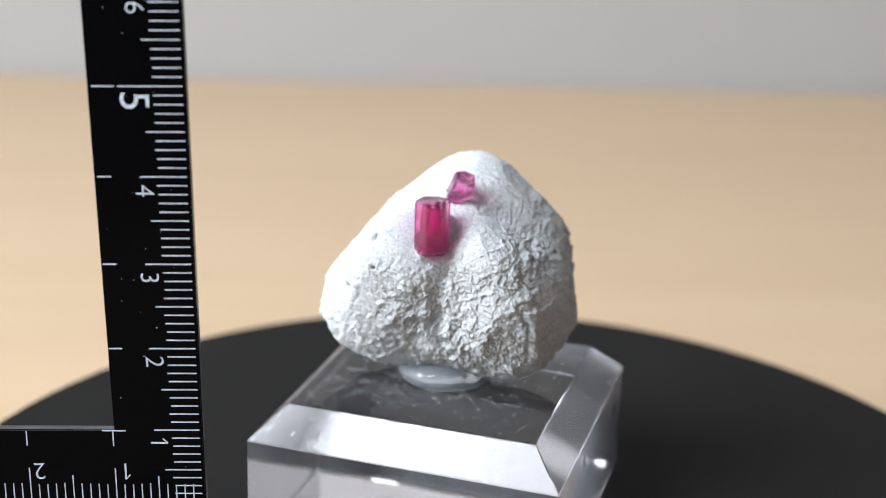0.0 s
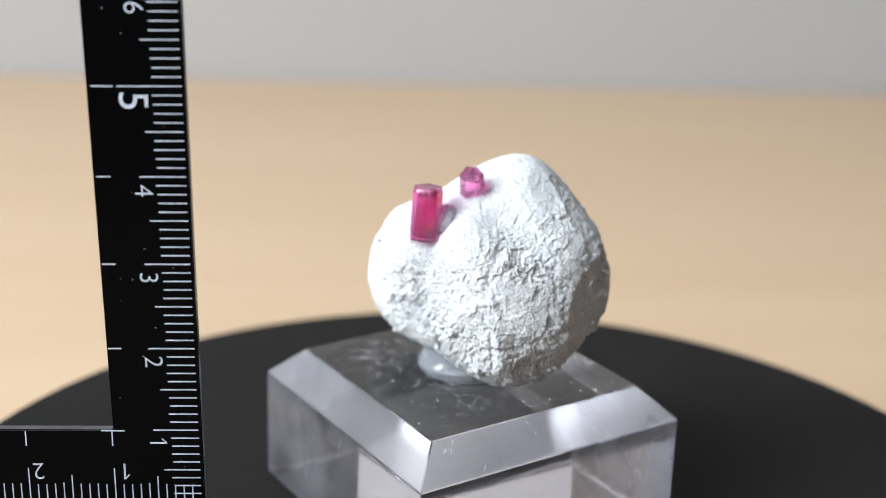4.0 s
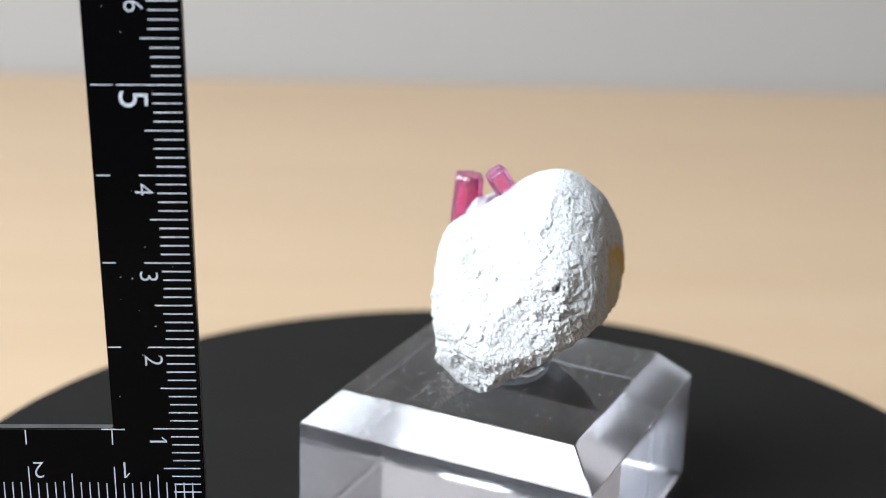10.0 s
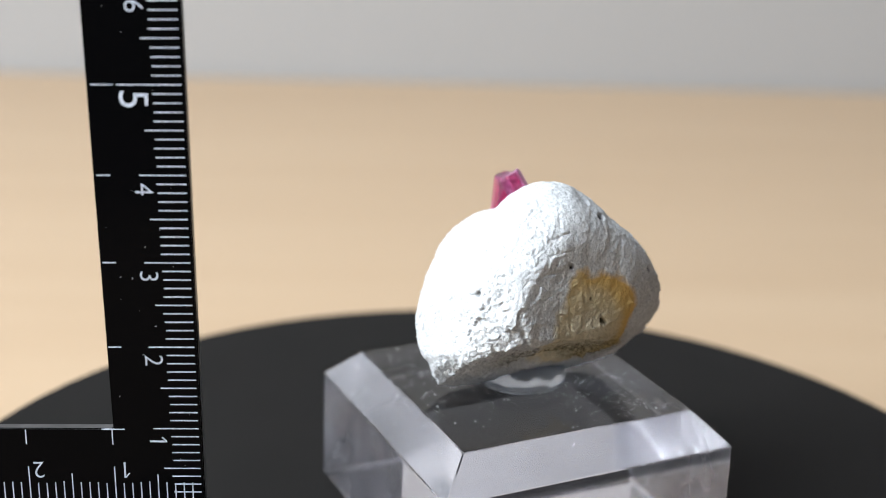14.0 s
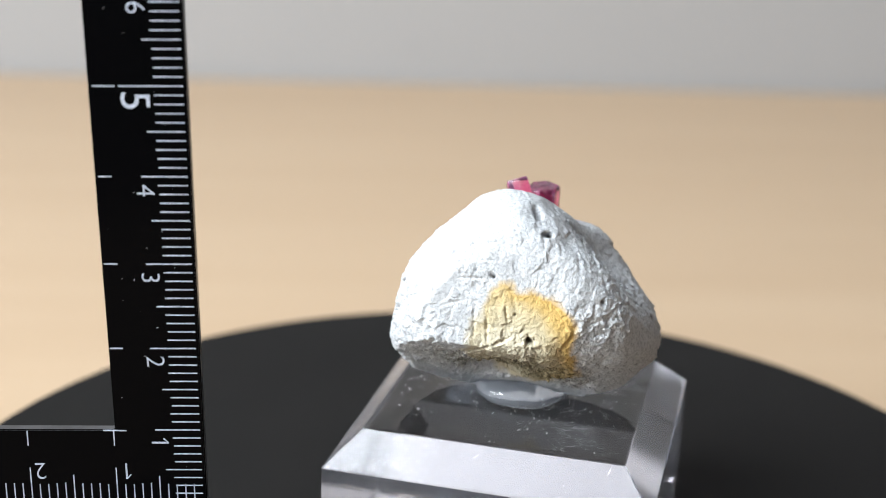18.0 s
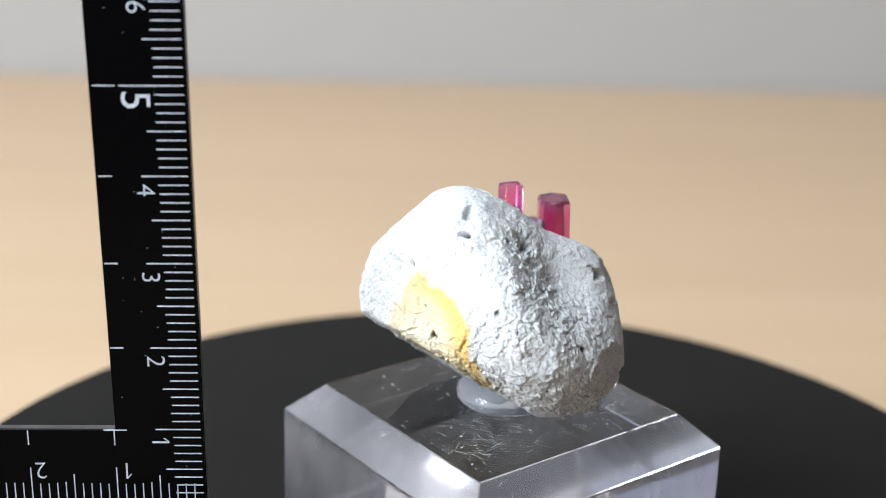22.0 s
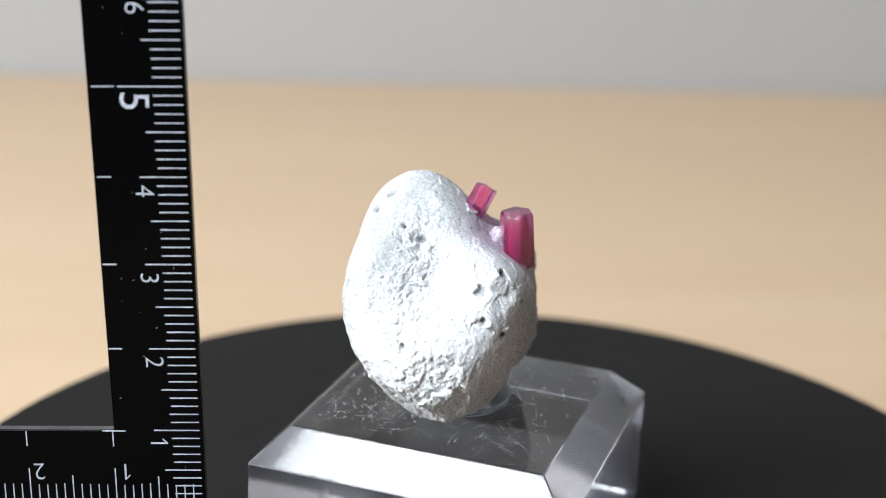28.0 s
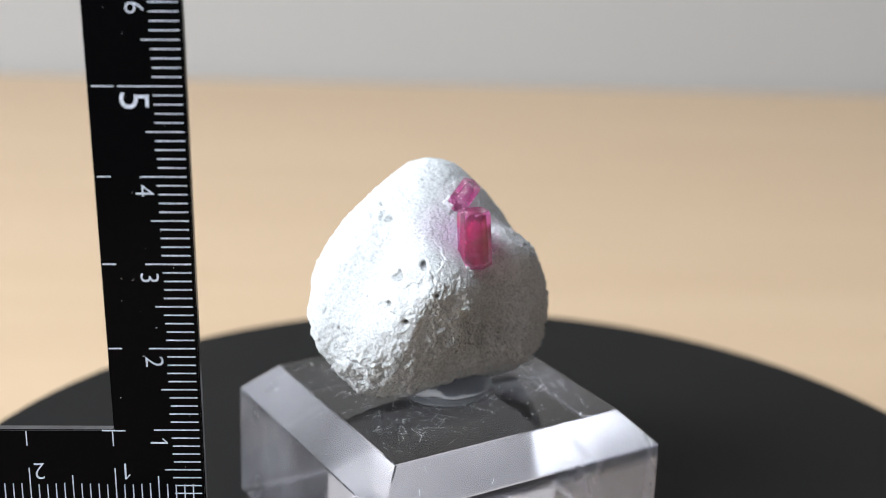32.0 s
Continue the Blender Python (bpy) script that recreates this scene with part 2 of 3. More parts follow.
def desk():
    thing = tagged(new("desk"), "light tan wooden desk against a grey wall", "desk")
    part("tabletop", boxed(-0.60, -0.80, -0.028, 0.36, -0.002, 0.0, bevel=0.003), wood, thing)
    for x in (-0.55, 0.31):
        for y in (-0.75, -0.06):
            part("leg", boxed(x - 0.025, y - 0.025, -0.74, x + 0.025, y + 0.025, -0.028, bevel=0.003), wood, thing)
    thing.matrix_world = pose(0, BACK, 0, 0, 0, SKEW)
    return thing


room()
desk()

# ---- the turntable ----
turntable = tagged(new("turntable"), "round matt black display turntable on the desk", "turntable")
part("base", lathe(bmesh.new(), ((0, 0), (0.066, 0), (0.068, 0.002), (0.068, 0.016), (0.066, 0.018), (0, 0.018))), plastic_black, turntable)
platter = part("platter", lathe(bmesh.new(), ((0, 0.0185), (0.0754, 0.0185), (0.0774, 0.0200), (0.0774, 0.0308), (0.0769, 0.0316), (0.0762, 0.0320), (0.040, 0.0320), (0, 0.0320))),
               platter_black, turntable, "matt black revolving disc")
platter_at = (0.0003, -0.0011)

# ---- the acrylic block ----
BX, BY, BTURN = -0.00456, 0.00257, 75.24
block = tagged(new("display_block"), "clear acrylic display block with sloping upper edges on a black turntable", "display stand")


def block_body():
    bm = bmesh.new()
    rings = []
    for half, z in ((0.0196, 0.0321), (0.0200, 0.0325), (0.0200, 0.0479), (0.0160, 0.0520)):
        rings.append([bm.verts.new((half * sx, half * sy, z)) for sx, sy in ((-1, -1), (1, -1), (1, 1), (-1, 1))])
    bm.faces.new(rings[0][::-1])
    bm.faces.new(rings[-1])
    for a, b in zip(rings, rings[1:]):
        for i in range(4):
            bm.faces.new((a[i], a[(i + 1) % 4], b[(i + 1) % 4], b[i]))
    bm.normal_update()
    for f in bm.faces:
        f.material_index = 1 if 0.3 < f.normal.z < 0.9 else 2 if abs(f.normal.z) > 0.95 else 0
    bmesh.ops.bevel(bm, geom=list(bm.edges), offset=0.00012, segments=1, affect="EDGES")
    bm.transform(pose(BX, BY, 0, 0, 0, BTURN))
    ob = part("body", bm, acrylic, block)
    ob.data.materials.append(acrylic_sawn)
    ob.data.materials.append(acrylic_polished)
    return ob


block_body()


def gel_pad():
    bm = lathe(bmesh.new(), ((0, 0.05205), (0.0056, 0.05205), (0.0061, 0.0525), (0.0061, 0.0533), (0.0056, 0.0542), (0.0044, 0.0550), (0, 0.0556)), 64)
    for v in bm.verts:
        n = noise.noise(v.co * 400)
        v.co.x *= 1 + 0.06 * n
        v.co.y *= 1 + 0.05 * n
    bm.transform(Matrix.Translation((-0.0050, 0.0021, 0)))
    ob = part("adhesive_pad", bm, gel, None, smooth=True)
    return tagged(ob, "milky clear adhesive gel pad under the stone", "adhesive")


pad = gel_pad()


def wear(name, label, count, seed, draw):
    """Fine marks on the block's top, joined into one mesh."""
    rnd = random.Random(seed)
    bm = bmesh.new()
    for _ in range(count):
        draw(bm, rnd)
    bm.transform(pose(BX, BY, 0, 0, 0, BTURN))
    return tagged(part(name, bm, scratch_white, block, label), kind="stuff")


def scratch(bm, rnd):
    patch = random.Random(rnd.randrange(14))
    x, y = patch.uniform(-0.014, 0.014) + rnd.gauss(0, 0.0040), patch.uniform(-0.014, 0.014) + rnd.gauss(0, 0.0040)
    if max(abs(x), abs(y)) > 0.0150:
        return
    way = patch.uniform(0, 6.3) + rnd.gauss(0, 1.3)
    long, wide = rnd.choice((0.00015, 0.0002, 0.0003, 0.0004, 0.0006, 0.0009, 0.0012, 0.0022)), rnd.uniform(0.000008, 0.000022)
    bend = rnd.uniform(-0.6, 0.6) if long < 0.001 else rnd.uniform(-0.06, 0.06)
    if max(abs(x + math.cos(way) * long), abs(y + math.sin(way) * long)) > 0.0155:
        return
    last = None
    for i in range(5):
        a = way + bend * i
        side = Vector((-math.sin(a), math.cos(a), 0)) * wide * (0.4 if i in (0, 4) else 1.0)
        p = Vector((x, y, 0.052012))
        now = (bm.verts.new(p - side), bm.verts.new(p + side))
        if last:
            bm.faces.new((last[0], now[0], now[1], last[1]))
        last = now
        x, y = x + math.cos(a) * long / 4, y + math.sin(a) * long / 4


def speck(bm, rnd):
    x, y = rnd.uniform(-0.0150, 0.0150), rnd.uniform(-0.0150, 0.0150)
    m = Matrix.Translation((x, y, 0.05203)) @ Matrix.Rotation(rnd.uniform(0, 3), 4, "Z")
    size = rnd.choice((0.00003, 0.00004, 0.00006, 0.00009))
    bmesh.ops.create_icosphere(bm, subdivisions=1, radius=size, matrix=m @ Matrix.Diagonal((rnd.uniform(1, 3), 1, 0.5, 1)))


def edge_mark(bm, rnd):
    """Short nicks and dust on the sloping edges."""
    u, slope, long = rnd.uniform(-0.016, 0.016), rnd.uniform(0.08, 0.92), rnd.choice((0.00005, 0.00006, 0.00008, 0.0002, 0.0007))
    wide, lean = rnd.uniform(0.00001, 0.000028), rnd.gauss(0.9, 0.5)
    turn = Matrix.Rotation(radians(90 * rnd.randrange(4)), 4, "Z")
    tip = (u + math.cos(lean) * long, min(0.95, slope + math.sin(lean) * long / 0.0057))
    face = []
    for (a, b), d in (((u, slope), -wide), (tip, -wide), (tip, wide), ((u, slope), wide)):
        face.append(bm.verts.new(turn @ Vector((a - d, -0.0200 + 0.0040 * b - 0.00001, 0.0479 + 0.0041 * b + 0.00001))))
    bm.faces.new(face)


wear("scratches", "fine white scratches on the block's top", 900, 11, scratch)
wear("edge_marks", "fine white nicks on the block's sloping edges", 90, 13, edge_mark)
wear("dust", "white dust specks on the block's top", 90, 12, speck)

# ---- the mineral specimen ----
specimen = tagged(new("mineral_specimen"), "white chalky rock with two raspberry red crystals and an ochre stain", "mineral")
CENTRE = Vector((-0.0035, 0.0045, 0.0665))
# swelling of the stone, in tenths of a millimetre, along directions spread evenly from the top down
SWELL = (121, 136, 169, 101, 171, 80, 124, 156, 108, 118, 135, 91, 148, 100, 103, 125,
         69, 154, 81, 154, 146, 154, 141, 147, 149, 117, 120, 74, 164, 86, 155, 111,
         168, 105, 132, 118, 159, 142, 119, 128, 147, 141, 85, 184, 140, 141, 108, 131,
         167, 171, 99, 134, 139, 178, 140, 102, 214, 158, 117, 143, 137, 221, 159, 100,
         135, 176, 154, 124, 171, 194, 190, 111, 116, 195, 207, 88, 142, 143, 173, 137,
         84, 165, 184, 79, 122, 118, 204, 152, 71, 134, 153, 84, 124, 110, 178, 147)
# pits: azimuth and height over the centre in degrees, size in millimetres and how dark they are inside
PITS = ((-146, 26, 0.42, 0.7), (-158, 19, 0.62, 0.35), (-160, 6, 0.38, 0.5), (-138, 11, 0.30, 0.7), (-151, -1, 0.34, 0.95), (167, -5, 0.46, 0.7), (-157, -30, 0.30, 0.9),
        (109, 49, 0.50, 0.9), (140, 51, 0.44, 0.9), (104, 59, 0.75, 0.2), (157, 50, 0.60, 0.35), (72, 28, 0.36, 0.9), (94, -7, 0.44, 0.8), (130, 13, 0.32, 0.6),
        (26, 13, 0.30, 0.5), (23, 13, 0.34, 0.6), (-8, 14, 0.30, 0.35), (41, -17, 0.30, 0.8), (-159, 21, 0.30, 0.4), (-173, 6, 0.2, 0.4), (145, 78, 0.26, 0.5),
        (86, 8, 0.2, 0.6), (-125, -28, 0.28, 0.6), (152, -20, 0.24, 0.7))


# hollows: azimuth and height in degrees, breadth in degrees, depth in millimetres
HOLLOWS = ((-29, -31, 10, 1.1), (-28, -42, 9, 0.4), (-126, -34, 10, 0.4), (-60, -30, 8, 0.2), (122, 44, 5, 0.3), (152, 46, 8, 0.5), (150, 30, 7, 0.3), (-102, -20, 9, 0.35))
# cracks: from and to (azimuth and height in degrees), breadth and depth in millimetres
CRACKS = ((-100, 16, -105, -6, 0.9, 0.75), (-105, -6, -101, -34, 0.9, 0.65), (-126, 2, -116, -14, 0.5, 0.3), (-116, -14, -118, -34, 0.5, 0.35),
          (-52, -10, -47, -18, 0.35, 0.35), (-47, -16, -45, -38, 0.3, 0.45), (-45, -26, -30, -24, 0.24, 0.57), (-60, 20, -54, -8, 0.4, 0.25), (-40, 34, -50, 12, 0.4, 0.25), (-50, 12, -40, -8, 0.3, 0.25),
          (43, -26, 62, -16, 0.22, 0.8), (62, -16, 81, -7, 0.18, 0.68), (68, -14, 84, -18, 0.14, 0.38), (94, -4, 94, -11, 0.22, 0.57),
          (66, 52, 62, 30, 0.18, 0.25), (62, 30, 52, 4, 0.16, 0.28), (56, 40, 72, 44, 0.12, 0.23), (57, 33, 74, 36, 0.11, 0.23), (54, 24, 66, 26, 0.12, 0.23), (50, 10, 60, 14, 0.11, 0.19),
          (70, 5, 71, -9, 0.14, 0.3), (63, 8, 64, -6, 0.12, 0.3), (80, 12, 82, 2, 0.14, 0.3), (48, 38, 44, 14, 0.14, 0.23), (46, 22, 36, 2, 0.14, 0.23), (44, -2, 48, -14, 0.16, 0.38),
          (104, 46, 98, 24, 0.14, 0.23), (115, 43, 108, 18, 0.18, 0.3), (124, 36, 117, 8, 0.18, 0.34), (118, 4, 112, -12, 0.19, 0.38), (126, 12, 120, -16, 0.22, 0.42), (135, 24, 130, -2, 0.22, 0.38),
          (160, -30, 130, -25, 0.4, 0.35), (-145, -20, -130, -34, 0.4, 0.3), (-175, 12, -164, 10, 0.09, 0.19), (-172, 2, -166, 0, 0.09, 0.19))
# crumbly parts of the surface, the rest is smoother: azimuth, height, breadth in degrees and how much
CRUMBLY = ((-88, -8, 26, 0.60), (-85, -34, 30, 0.60), (-32, 26, 22, 0.60), (-112, -20, 20, 0.55), (-130, -38, 26, 0.65), (24, -4, 17, 0.5), (26, 30, 18, 0.4), (30, -28, 18, 0.7), (-22, -36, 24, 0.65),
           (60, -44, 24, 0.8), (95, -40, 24, 0.8), (160, 20, 18, 0.45), (172, -10, 20, 0.40), (150, 46, 12, 0.7), (-172, -38, 22, 0.6), (130, -42, 26, 0.6), (-126, 4, 14, 0.45), (0, -55, 24, 0.6), (128, 4, 12, 0.35))
# dirt and grit on the stone's underside, with some of its shade painted in: azimuth, height and breadth in degrees
GRIT_SHADE = ((45, -38, 18), (70, -39, 19), (95, -38, 18), (118, -42, 18))
# flat broken faces: azimuth and height of the face in degrees, and how far it cuts in, in millimetres
FLATS = ((-20, -27, 0.9), (183, 10, 0.45), (-1, 10, 0.45), (84, 8, 0.65), (75, -52, 1.35), (135, 10, 0.3), (-50, 0, 0.35), (-76, -6, 1.0), (-108, -6, 0.45), (28, -42, 0.5), (150, -40, 0.5),
         (-130, -52, 0.3), (-22, 45, 0.3), (120, 50, 0.3), (-62, 50, 0.25), (180, 52, 0.25), (40, 18, 0.25), (-165, -35, 0.4), (-150, 30, 0.3))


def polar(azimuth, height):
    a, h = radians(azimuth), radians(height)
    return np.array((math.cos(a) * math.cos(h), math.sin(a) * math.cos(h), math.sin(h)))


def stone_radius(dirs):
    k = len(SWELL)
    i = np.arange(k) + 0.5
    tilt, turn = np.arccos(1 - 2 * i / k), math.pi * (1 + 5 ** 0.5) * i
    axes = np.stack((np.cos(turn) * np.sin(tilt), np.sin(turn) * np.sin(tilt), np.cos(tilt)), 1)
    w = np.exp((dirs @ axes.T - 1) / 0.25 ** 2)
    return np.exp((w @ np.log(np.array(SWELL) * 1e-4)) / w.sum(1))


def stone():
    bm = bmesh.new()
    bmesh.ops.create_icosphere(bm, subdivisions=8, radius=1.0)
    mesh = bpy.data.meshes.new("stone")
    bm.to_mesh(mesh)
    bm.free()
    n = len(mesh.vertices)
    co = np.empty(n * 3)
    mesh.vertices.foreach_get("co", co)
    dirs = co.reshape(-1, 3)
    r = stone_radius(dirs)
    for a, h, bite in FLATS:
        along = dirs @ polar(a, h)
        over = along * r - ((along * r).max() - 0.001 * bite)
        r = np.where(over > 0, r - over / np.maximum(along, 0.2), r)
    pit = np.zeros(n)
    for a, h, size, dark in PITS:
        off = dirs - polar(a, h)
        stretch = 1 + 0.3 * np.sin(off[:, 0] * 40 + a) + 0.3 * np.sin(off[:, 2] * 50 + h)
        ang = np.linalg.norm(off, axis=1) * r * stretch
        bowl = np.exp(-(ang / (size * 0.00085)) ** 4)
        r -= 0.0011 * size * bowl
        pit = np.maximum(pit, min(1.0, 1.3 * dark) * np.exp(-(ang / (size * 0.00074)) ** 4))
    for a, h, wide, deep in HOLLOWS:
        ang = np.degrees(np.arccos(np.clip(dirs @ polar(a, h), -1, 1)))
        r -= 0.001 * deep * np.exp(-(ang / wide) ** 2)
    for a0, h0, a1, h1, wide, deep in CRACKS:
        u, v = polar(a0, h0), polar(a1, h1)
        along = np.clip((dirs - u) @ (v - u) / ((v - u) @ (v - u)), 0, 1)
        off = np.linalg.norm(dirs - (u + along[:, None] * (v - u)), axis=1) * r * 1000
        off += (0.25 if wide < 0.5 else 0.06) * np.sin(along * 23.0) * wide
        r -= 0.001 * deep * np.exp(-(off / wide) ** 2) * np.sqrt(np.clip(1.15 - np.abs(2 * along - 1), 0, 1))
    crumbly = np.full(n, 0.15)
    for a, h, wide, much in CRUMBLY:
        ang = np.degrees(np.arccos(np.clip(dirs @ polar(a, h), -1, 1)))
        crumbly += much * np.exp(-(ang / wide) ** 2)
    crumbly = np.clip(crumbly, 0.15, 1.0)
    base = dirs * r[:, None]
    shift, rough = np.empty(n), np.empty(n)
    off, far = Vector((7, 3, 1)), Vector((31, 17, 5))

    def broken(q):
        """Tilted facets that meet in ledges and clefts."""
        gap, at = noise.voronoi(q)
        lean = noise.noise_vector(at[0] * 7.3 + far)
        return lean.dot(q - at[0]), gap[1] - gap[0]

    for k in range(n):
        q = Vector(base[k]) * 1000
        bent = q + 0.45 * noise.noise_vector(q * 0.8) + 0.12 * noise.noise_vector(q * 2.7)
        big = noise.noise(q * 0.26)
        lump = noise.fractal(q * 0.55, 0.75, 2.1, 4, noise_basis="PERLIN_ORIGINAL")
        tilt, _ = broken(bent * 0.50)
        tilt2, cleft2 = broken(bent * 1.15 + off)
        tilt3, cleft3 = broken(bent * 2.4 + far)
        crease = abs(noise.noise(bent * 0.9 + far)) + 0.55 * abs(noise.noise(bent * 1.9)) + 0.35 * abs(noise.noise(bent * 3.7 + off))
        fine = noise.fractal(q * 3.2, 0.6, 2.2, 3, noise_basis="PERLIN_ORIGINAL")
        c = crumbly[k] * max(0.35, 1.0 + 0.9 * noise.noise(q * 0.24 + off))
        gap, at = noise.voronoi(q * 0.75 + far)
        keep = noise.noise(at[0] * 5.1)
        hole = max(0.0, 1.0 - gap[0] / (0.10 + 0.2 * keep)) if keep > 0.16 else 0.0
        rough[k] = c
        shift[k] = (0.10 * big + c * (0.12 * lump + 0.72 * tilt + 0.52 * tilt2 + 0.32 * tilt3 + 0.12 * crease - 0.06
                    - 0.14 * max(0.0, 0.05 - cleft2) / 0.05 - 0.06 * max(0.0, 0.08 - cleft3) / 0.08)
                    + 0.11 * tilt + 0.05 * tilt2 + 0.04 * lump + (0.016 + 0.05 * c) * fine - 0.08 * min(1.0, 1.6 * hole))
    co = base + dirs * (shift * 1e-3)[:, None] + np.array(CENTRE)
    mesh.vertices.foreach_set("co", co.ravel())
    grit_shade = np.zeros(n)
    for a, h, wide in GRIT_SHADE:
        ang = np.degrees(np.arccos(np.clip(dirs @ polar(a, h), -1, 1)))
        grit_shade = np.maximum(grit_shade, np.exp(-(ang / wide) ** 4))
    for key, value in (("rough", rough), ("pit", pit), ("grit_shade", grit_shade)):
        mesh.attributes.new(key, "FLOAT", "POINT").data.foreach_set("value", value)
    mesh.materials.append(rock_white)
    mesh.update()
    return mesh_part("stone", mesh, None, specimen, "white chalky rock with small dark pits", smooth=True)


stone()


def crystal(base, top, radius, turn, chip):
    """A six-sided column with a flat, slightly chipped end."""
    bm = bmesh.new()
    axis = Vector(top) - Vector(base)
    length = axis.length
    rings = []
    for z, grow in ((0, 1.02), (length * 0.93, 1.0), (length, 0.90)):
        ring = []
        for i in range(6):
            a = radians(60 * i + turn)
            wide = radius * grow * (1 + 0.05 * math.sin(2.3 * i + chip))
            dz = 0.0 if z < length else 0.0001 * math.sin(3.1 * i + chip)
            ring.append(bm.verts.new((wide * math.cos(a), wide * math.sin(a), z + dz)))
        rings.append(ring)
    bm.faces.new(rings[0][::-1])
    bm.faces.new(rings[-1])
    for a, b in zip(rings, rings[1:]):
        for i in range(6):
            bm.faces.new((a[i], a[(i + 1) % 6], b[(i + 1) % 6], b[i]))
    bmesh.ops.bevel(bm, geom=list(bm.edges), offset=0.00006, segments=1, affect="EDGES")
    ob = part("crystal", bm, beryl, specimen, "translucent raspberry red hexagonal crystal")
    ob.matrix_basis = Matrix.Translation(base) @ Vector((0, 0, 1)).rotation_difference(axis).to_matrix().to_4x4()
    if radius < 0.002:
        return ob
    # clouded core, seen through the clear rim
    core = lathe(bmesh.new(), ((0, 0.0003), (radius * 0.55, 0.0004), (radius * 0.52, length * 0.35), (radius * 0.46, length * 0.75), (radius * 0.42, length * 0.88), (0, length * 0.90)), 14)
    for v in core.verts:
        v.co *= 1 + 0.12 * noise.noise(v.co * 2600 + Vector((chip, 0, 0)))
    part("core", core, beryl_core, ob, "deep raspberry red clouded core", smooth=True)
    return ob


crystal((-0.00684, -0.00420, 0.0712), (-0.00692, -0.0037, 0.0780), 0.00214, 12, 0.5)
crystal((-0.0043, 0.0018, 0.0766), (-0.0031, 0.00015, 0.0798), 0.00150, 40, 1.7)


def crust(centre, radius, seed, flat):
    """A crumbly white lump round the foot of a crystal."""
    bm = bmesh.new()
    bmesh.ops.create_icosphere(bm, subdivisions=5, radius=1.0)
    for v in bm.verts:
        q = v.co * (radius * 1000)
        grow = 1 + 0.30 * noise.noise(q * 0.7 + Vector((seed, 0, 0))) + 0.16 * noise.fractal(q * 1.5 + Vector((seed, 2, 0)), 0.7, 2.1, 5)
        v.co = Vector((v.co.x, v.co.y, v.co.z * flat)) * radius * grow
    bm.transform(Matrix.Translation(centre))
    return part("crust", bm, rock_white, specimen, "crumbly white crust at the foot of a crystal", smooth=True)


crust((-0.0047, 0.0024, 0.0768), 0.00125, 3.0, 0.9)
crust((-0.0056, -0.0018, 0.0732), 0.0017, 8.0, 1.3)
crust((-0.0085, -0.0040, 0.0708), 0.0012, 5.0, 1.0)


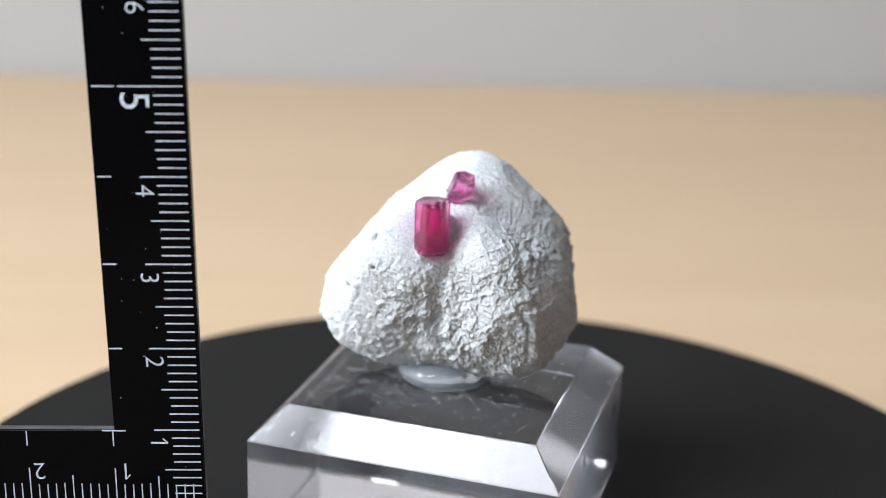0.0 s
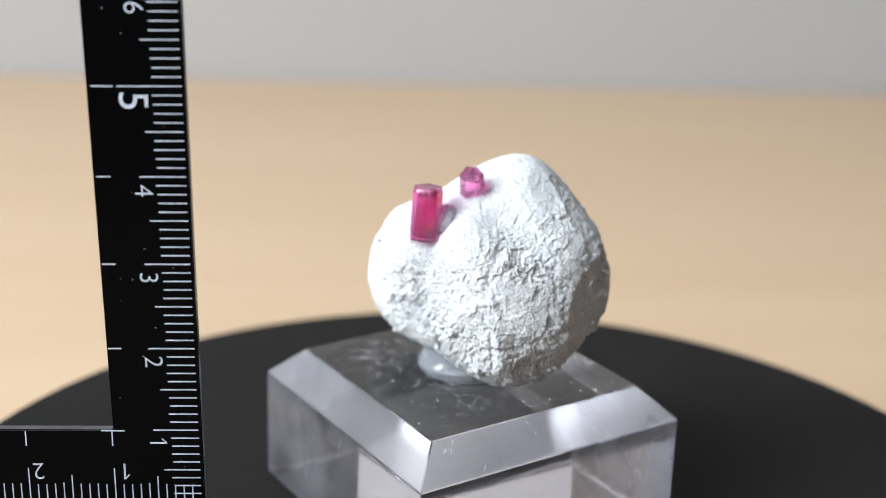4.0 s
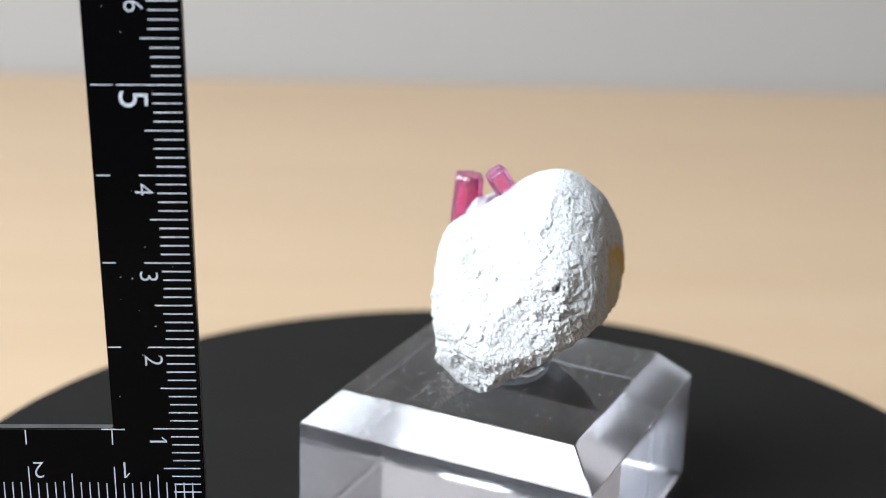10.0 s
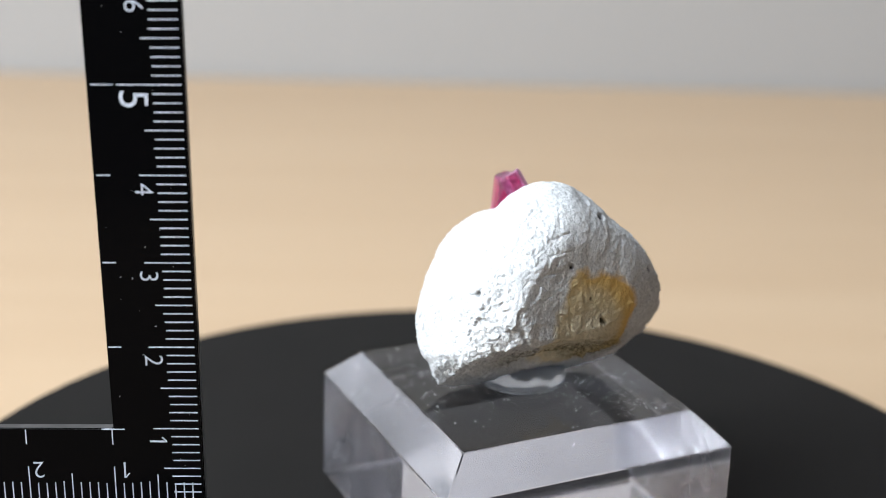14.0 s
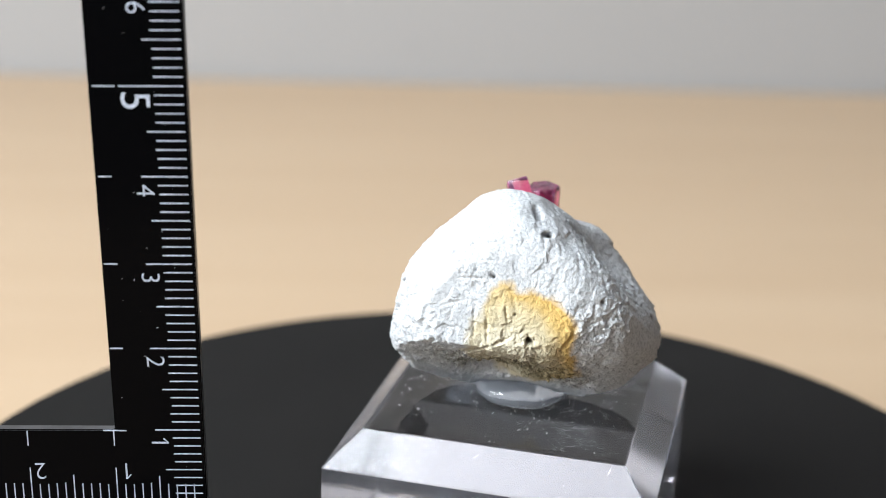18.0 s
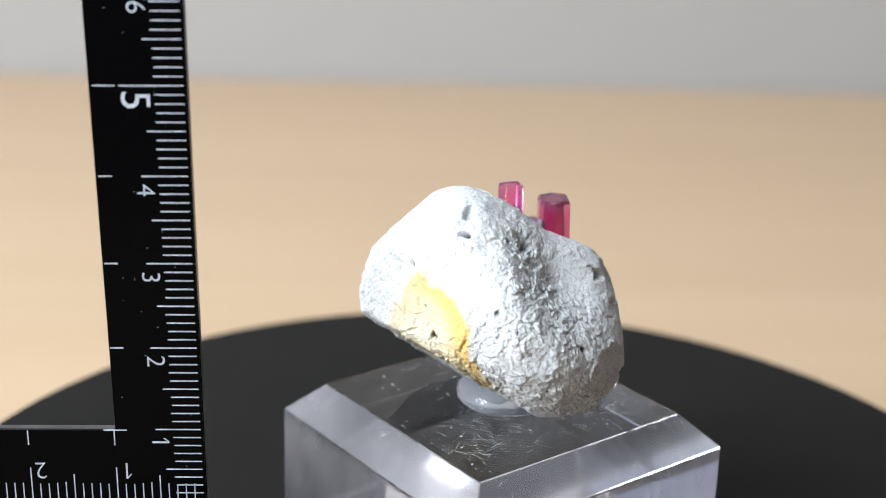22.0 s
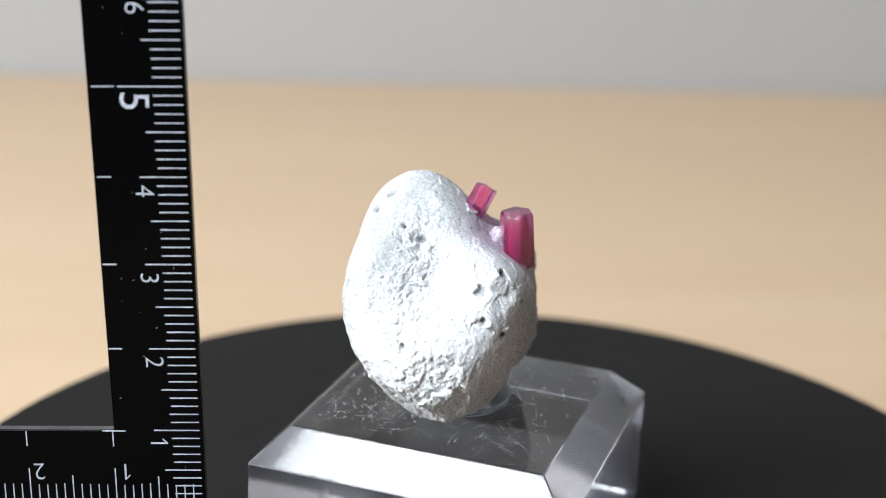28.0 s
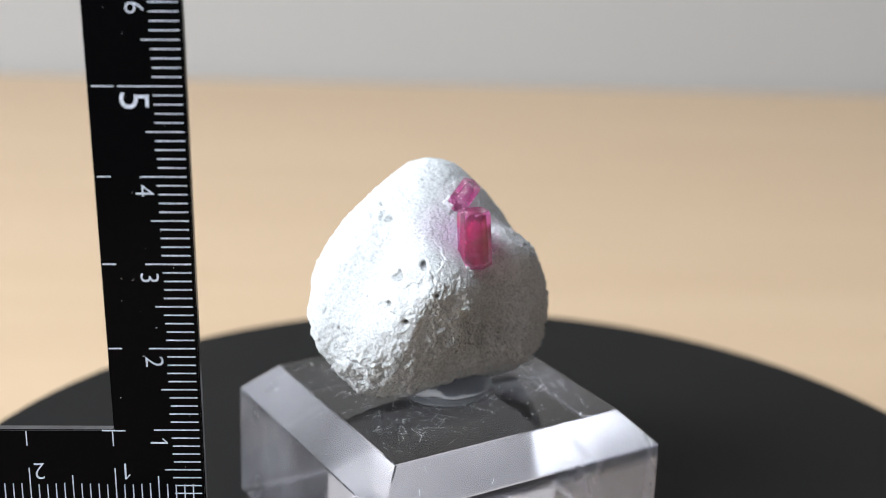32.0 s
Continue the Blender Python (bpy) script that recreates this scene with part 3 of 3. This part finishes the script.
# ---- the ruler ----
def ruler():
    """An L-shaped scale: its plane holds x (to its outer edge) and z, its face looks towards -y."""
    thing = tagged(new("ruler"), "black acrylic L-shaped ruler with white engraved centimetre marks", "ruler")
    thing.matrix_world = Matrix.Translation((-0.03203, -0.02415, 0.04524)) @ Matrix(((0.998799, -0.039602, -0.028861, 0), (0.040961, 0.998001, 0.048125, 0), (0.026898, -0.04925, 0.998424, 0), (0, 0, 0, 1)))
    bm = bmesh.new()
    e, w, up, out, deep = 0.0004, 0.0100, 0.100, 0.072, 0.0013
    outline = ((e, -e), (e, up), (-0.0108, up), (-0.00985, w), (-out, w), (-out, -e))
    prism(bm, [(x, z) for x, z in outline], -deep, 0.0)
    bm.transform(Matrix(((1, 0, 0, 0), (0, 0, -1, 0), (0, 1, 0, 0), (0, 0, 0, 1))))
    bmesh.ops.recalc_face_normals(bm, faces=bm.faces)
    bmesh.ops.bevel(bm, geom=list(bm.edges), offset=0.00012, segments=2, affect="EDGES")
    bm.normal_update()
    for f in bm.faces:
        f.material_index = 0 if abs(f.normal.y) > 0.95 else 1
    part("body", bm, ruler_black, thing).data.materials.append(ruler_edge)
    marks = {}

    def tick(x0, z0, x1, z1):
        wide, high = x1 - x0, z1 - z0
        key = (round(wide, 6), round(high, 6))
        if key not in marks:
            b = boxed(0, -0.00004, 0, wide, 0.00004, high)
            marks[key] = bpy.data.meshes.new("tick")
            b.to_mesh(marks[key])
            b.free()
        ob = mesh_part("tick", marks[key], ruler_white, thing)
        ob.location = (x0, 0, z0)

    h = 0.00007
    rnd = random.Random(5)
    for i in range(1, 98):
        z = i * 0.001
        long = 0.0051 if i % 10 == 0 else 0.0042 if i % 5 == 0 else 0.0032
        long += rnd.choice((-0.0001, 0.0, 0.0, 0.0001))
        if i == 50:
            long = 0.0070
        tick(-long, z - h, 0.0, z + h)
        if i % 10 == 0 and i > 10:
            tick(-0.0098, z - h, -0.0098 + (0.0024 if i == 50 else 0.0015), z + h)
    for i in range(1, 70):
        x = -i * 0.001
        long = 0.0051 if i % 10 == 0 else 0.0042 if i % 5 == 0 else 0.0032
        long += rnd.choice((-0.0001, 0.0, 0.0, 0.0001))
        tick(x - h, 0.0, x + h, long)
        if i % 10 == 0:
            tick(x - h, 0.0080, x + h, 0.0098)
    tick(-0.0112, 0.0099 - h, -0.0085, 0.0099 + h)

    def digit(body, x, z, turn, size):
        curve = bpy.data.curves.new("digit", "FONT")
        curve.body, curve.size, curve.extrude, curve.align_x = body, size, 0.00003, "CENTER"
        curve.offset = -0.00001 if body == "5" else -0.000035
        tmp = new("digit", curve)
        mesh = bpy.data.meshes.new_from_object(tmp.evaluated_get(bpy.context.evaluated_depsgraph_get()))
        bpy.data.objects.remove(tmp)
        if body == "1":
            bm = bmesh.new()
            bm.from_mesh(mesh)
            top, left = max(v.co.y for v in bm.verts), min(v.co.x for v in bm.verts)
            made = box(bm, -0.00007, -0.00038, -0.00003, 0.00007, 0.00038, 0.00003).verts[-8:]
            bmesh.ops.transform(bm, matrix=Matrix.Translation((left - 0.00016, top - 0.00030, 0)) @ Matrix.Rotation(radians(-42), 4, "Z"), verts=made)
            bm.to_mesh(mesh)
            bm.free()
        ob = mesh_part("digit", mesh, ruler_white, thing)
        ob.matrix_basis = Matrix.Translation((x, 0, z)) @ Matrix.Rotation(radians(turn), 4, "Y") @ Matrix.Rotation(radians(90), 4, "X")

    bm = bmesh.new()
    for _ in range(26):
        x, z = -rnd.uniform(0.0005, 0.0095), rnd.uniform(0.004, 0.062)
        m = Matrix.Translation((x, -0.00002, z)) @ Matrix.Rotation(rnd.uniform(0, 3), 4, "Y") @ Matrix.Diagonal((rnd.choice((1, 1, 2, 4)), 0.6, 1, 1))
        bmesh.ops.create_icosphere(bm, subdivisions=1, radius=rnd.choice((0.00003, 0.00004, 0.00006)), matrix=m)
    tagged(part("dust", bm, dust_grey, thing, "grey dust specks on the ruler"), kind="stuff")
    for n in range(1, 10):
        digit(str(n), -0.0068 if n == 5 else -0.0057, n * 0.01 - 0.0016, 90, 0.0046 if n == 5 else 0.0030)
    for n in range(1, 7):
        digit(str(n), -n * 0.01 + 0.0012, 0.0058, 180, 0.0030)
    return thing


ruler()


def ruler_stand():
    thing = tagged(new("ruler_stand"), "small plain grey block that holds the ruler beside the turntable", "stand")
    part("foot", boxed(-0.130, -0.050, 0.0, -0.088, -0.006, 0.004, bevel=0.0008), steel, thing)
    part("post", boxed(-0.104, -0.038, 0.004, -0.092, -0.022, 0.0424, bevel=0.0008), steel, thing)
    return thing


ruler_stand()


# ---- what turns ----
TURN = (-0.3, -9.32, -19.64, -29.69, -39.72, -49.8, -59.78, -69.68, -79.4, -89.06, -98.76, -108.36,
        -117.94, -127.85, -137.87, -147.74, -157.55, -167.55, -177.31, -186.76, -196.34, -206.02, -215.62, -225.12,
        -234.67, -244.35, -253.98, -263.49, -273.0, -282.64, -292.21, -301.8, -311.82)


def motions():
    rows = [(t, pose(0, 0, 0, 0, 0, a)) for t, a in enumerate(TURN)]
    for thing in (block, pad, specimen):
        walk(thing, rows)
    walk(platter, [(t, pose(*platter_at, 0, 0, 0, a)) for t, a in enumerate(TURN)])


motions()
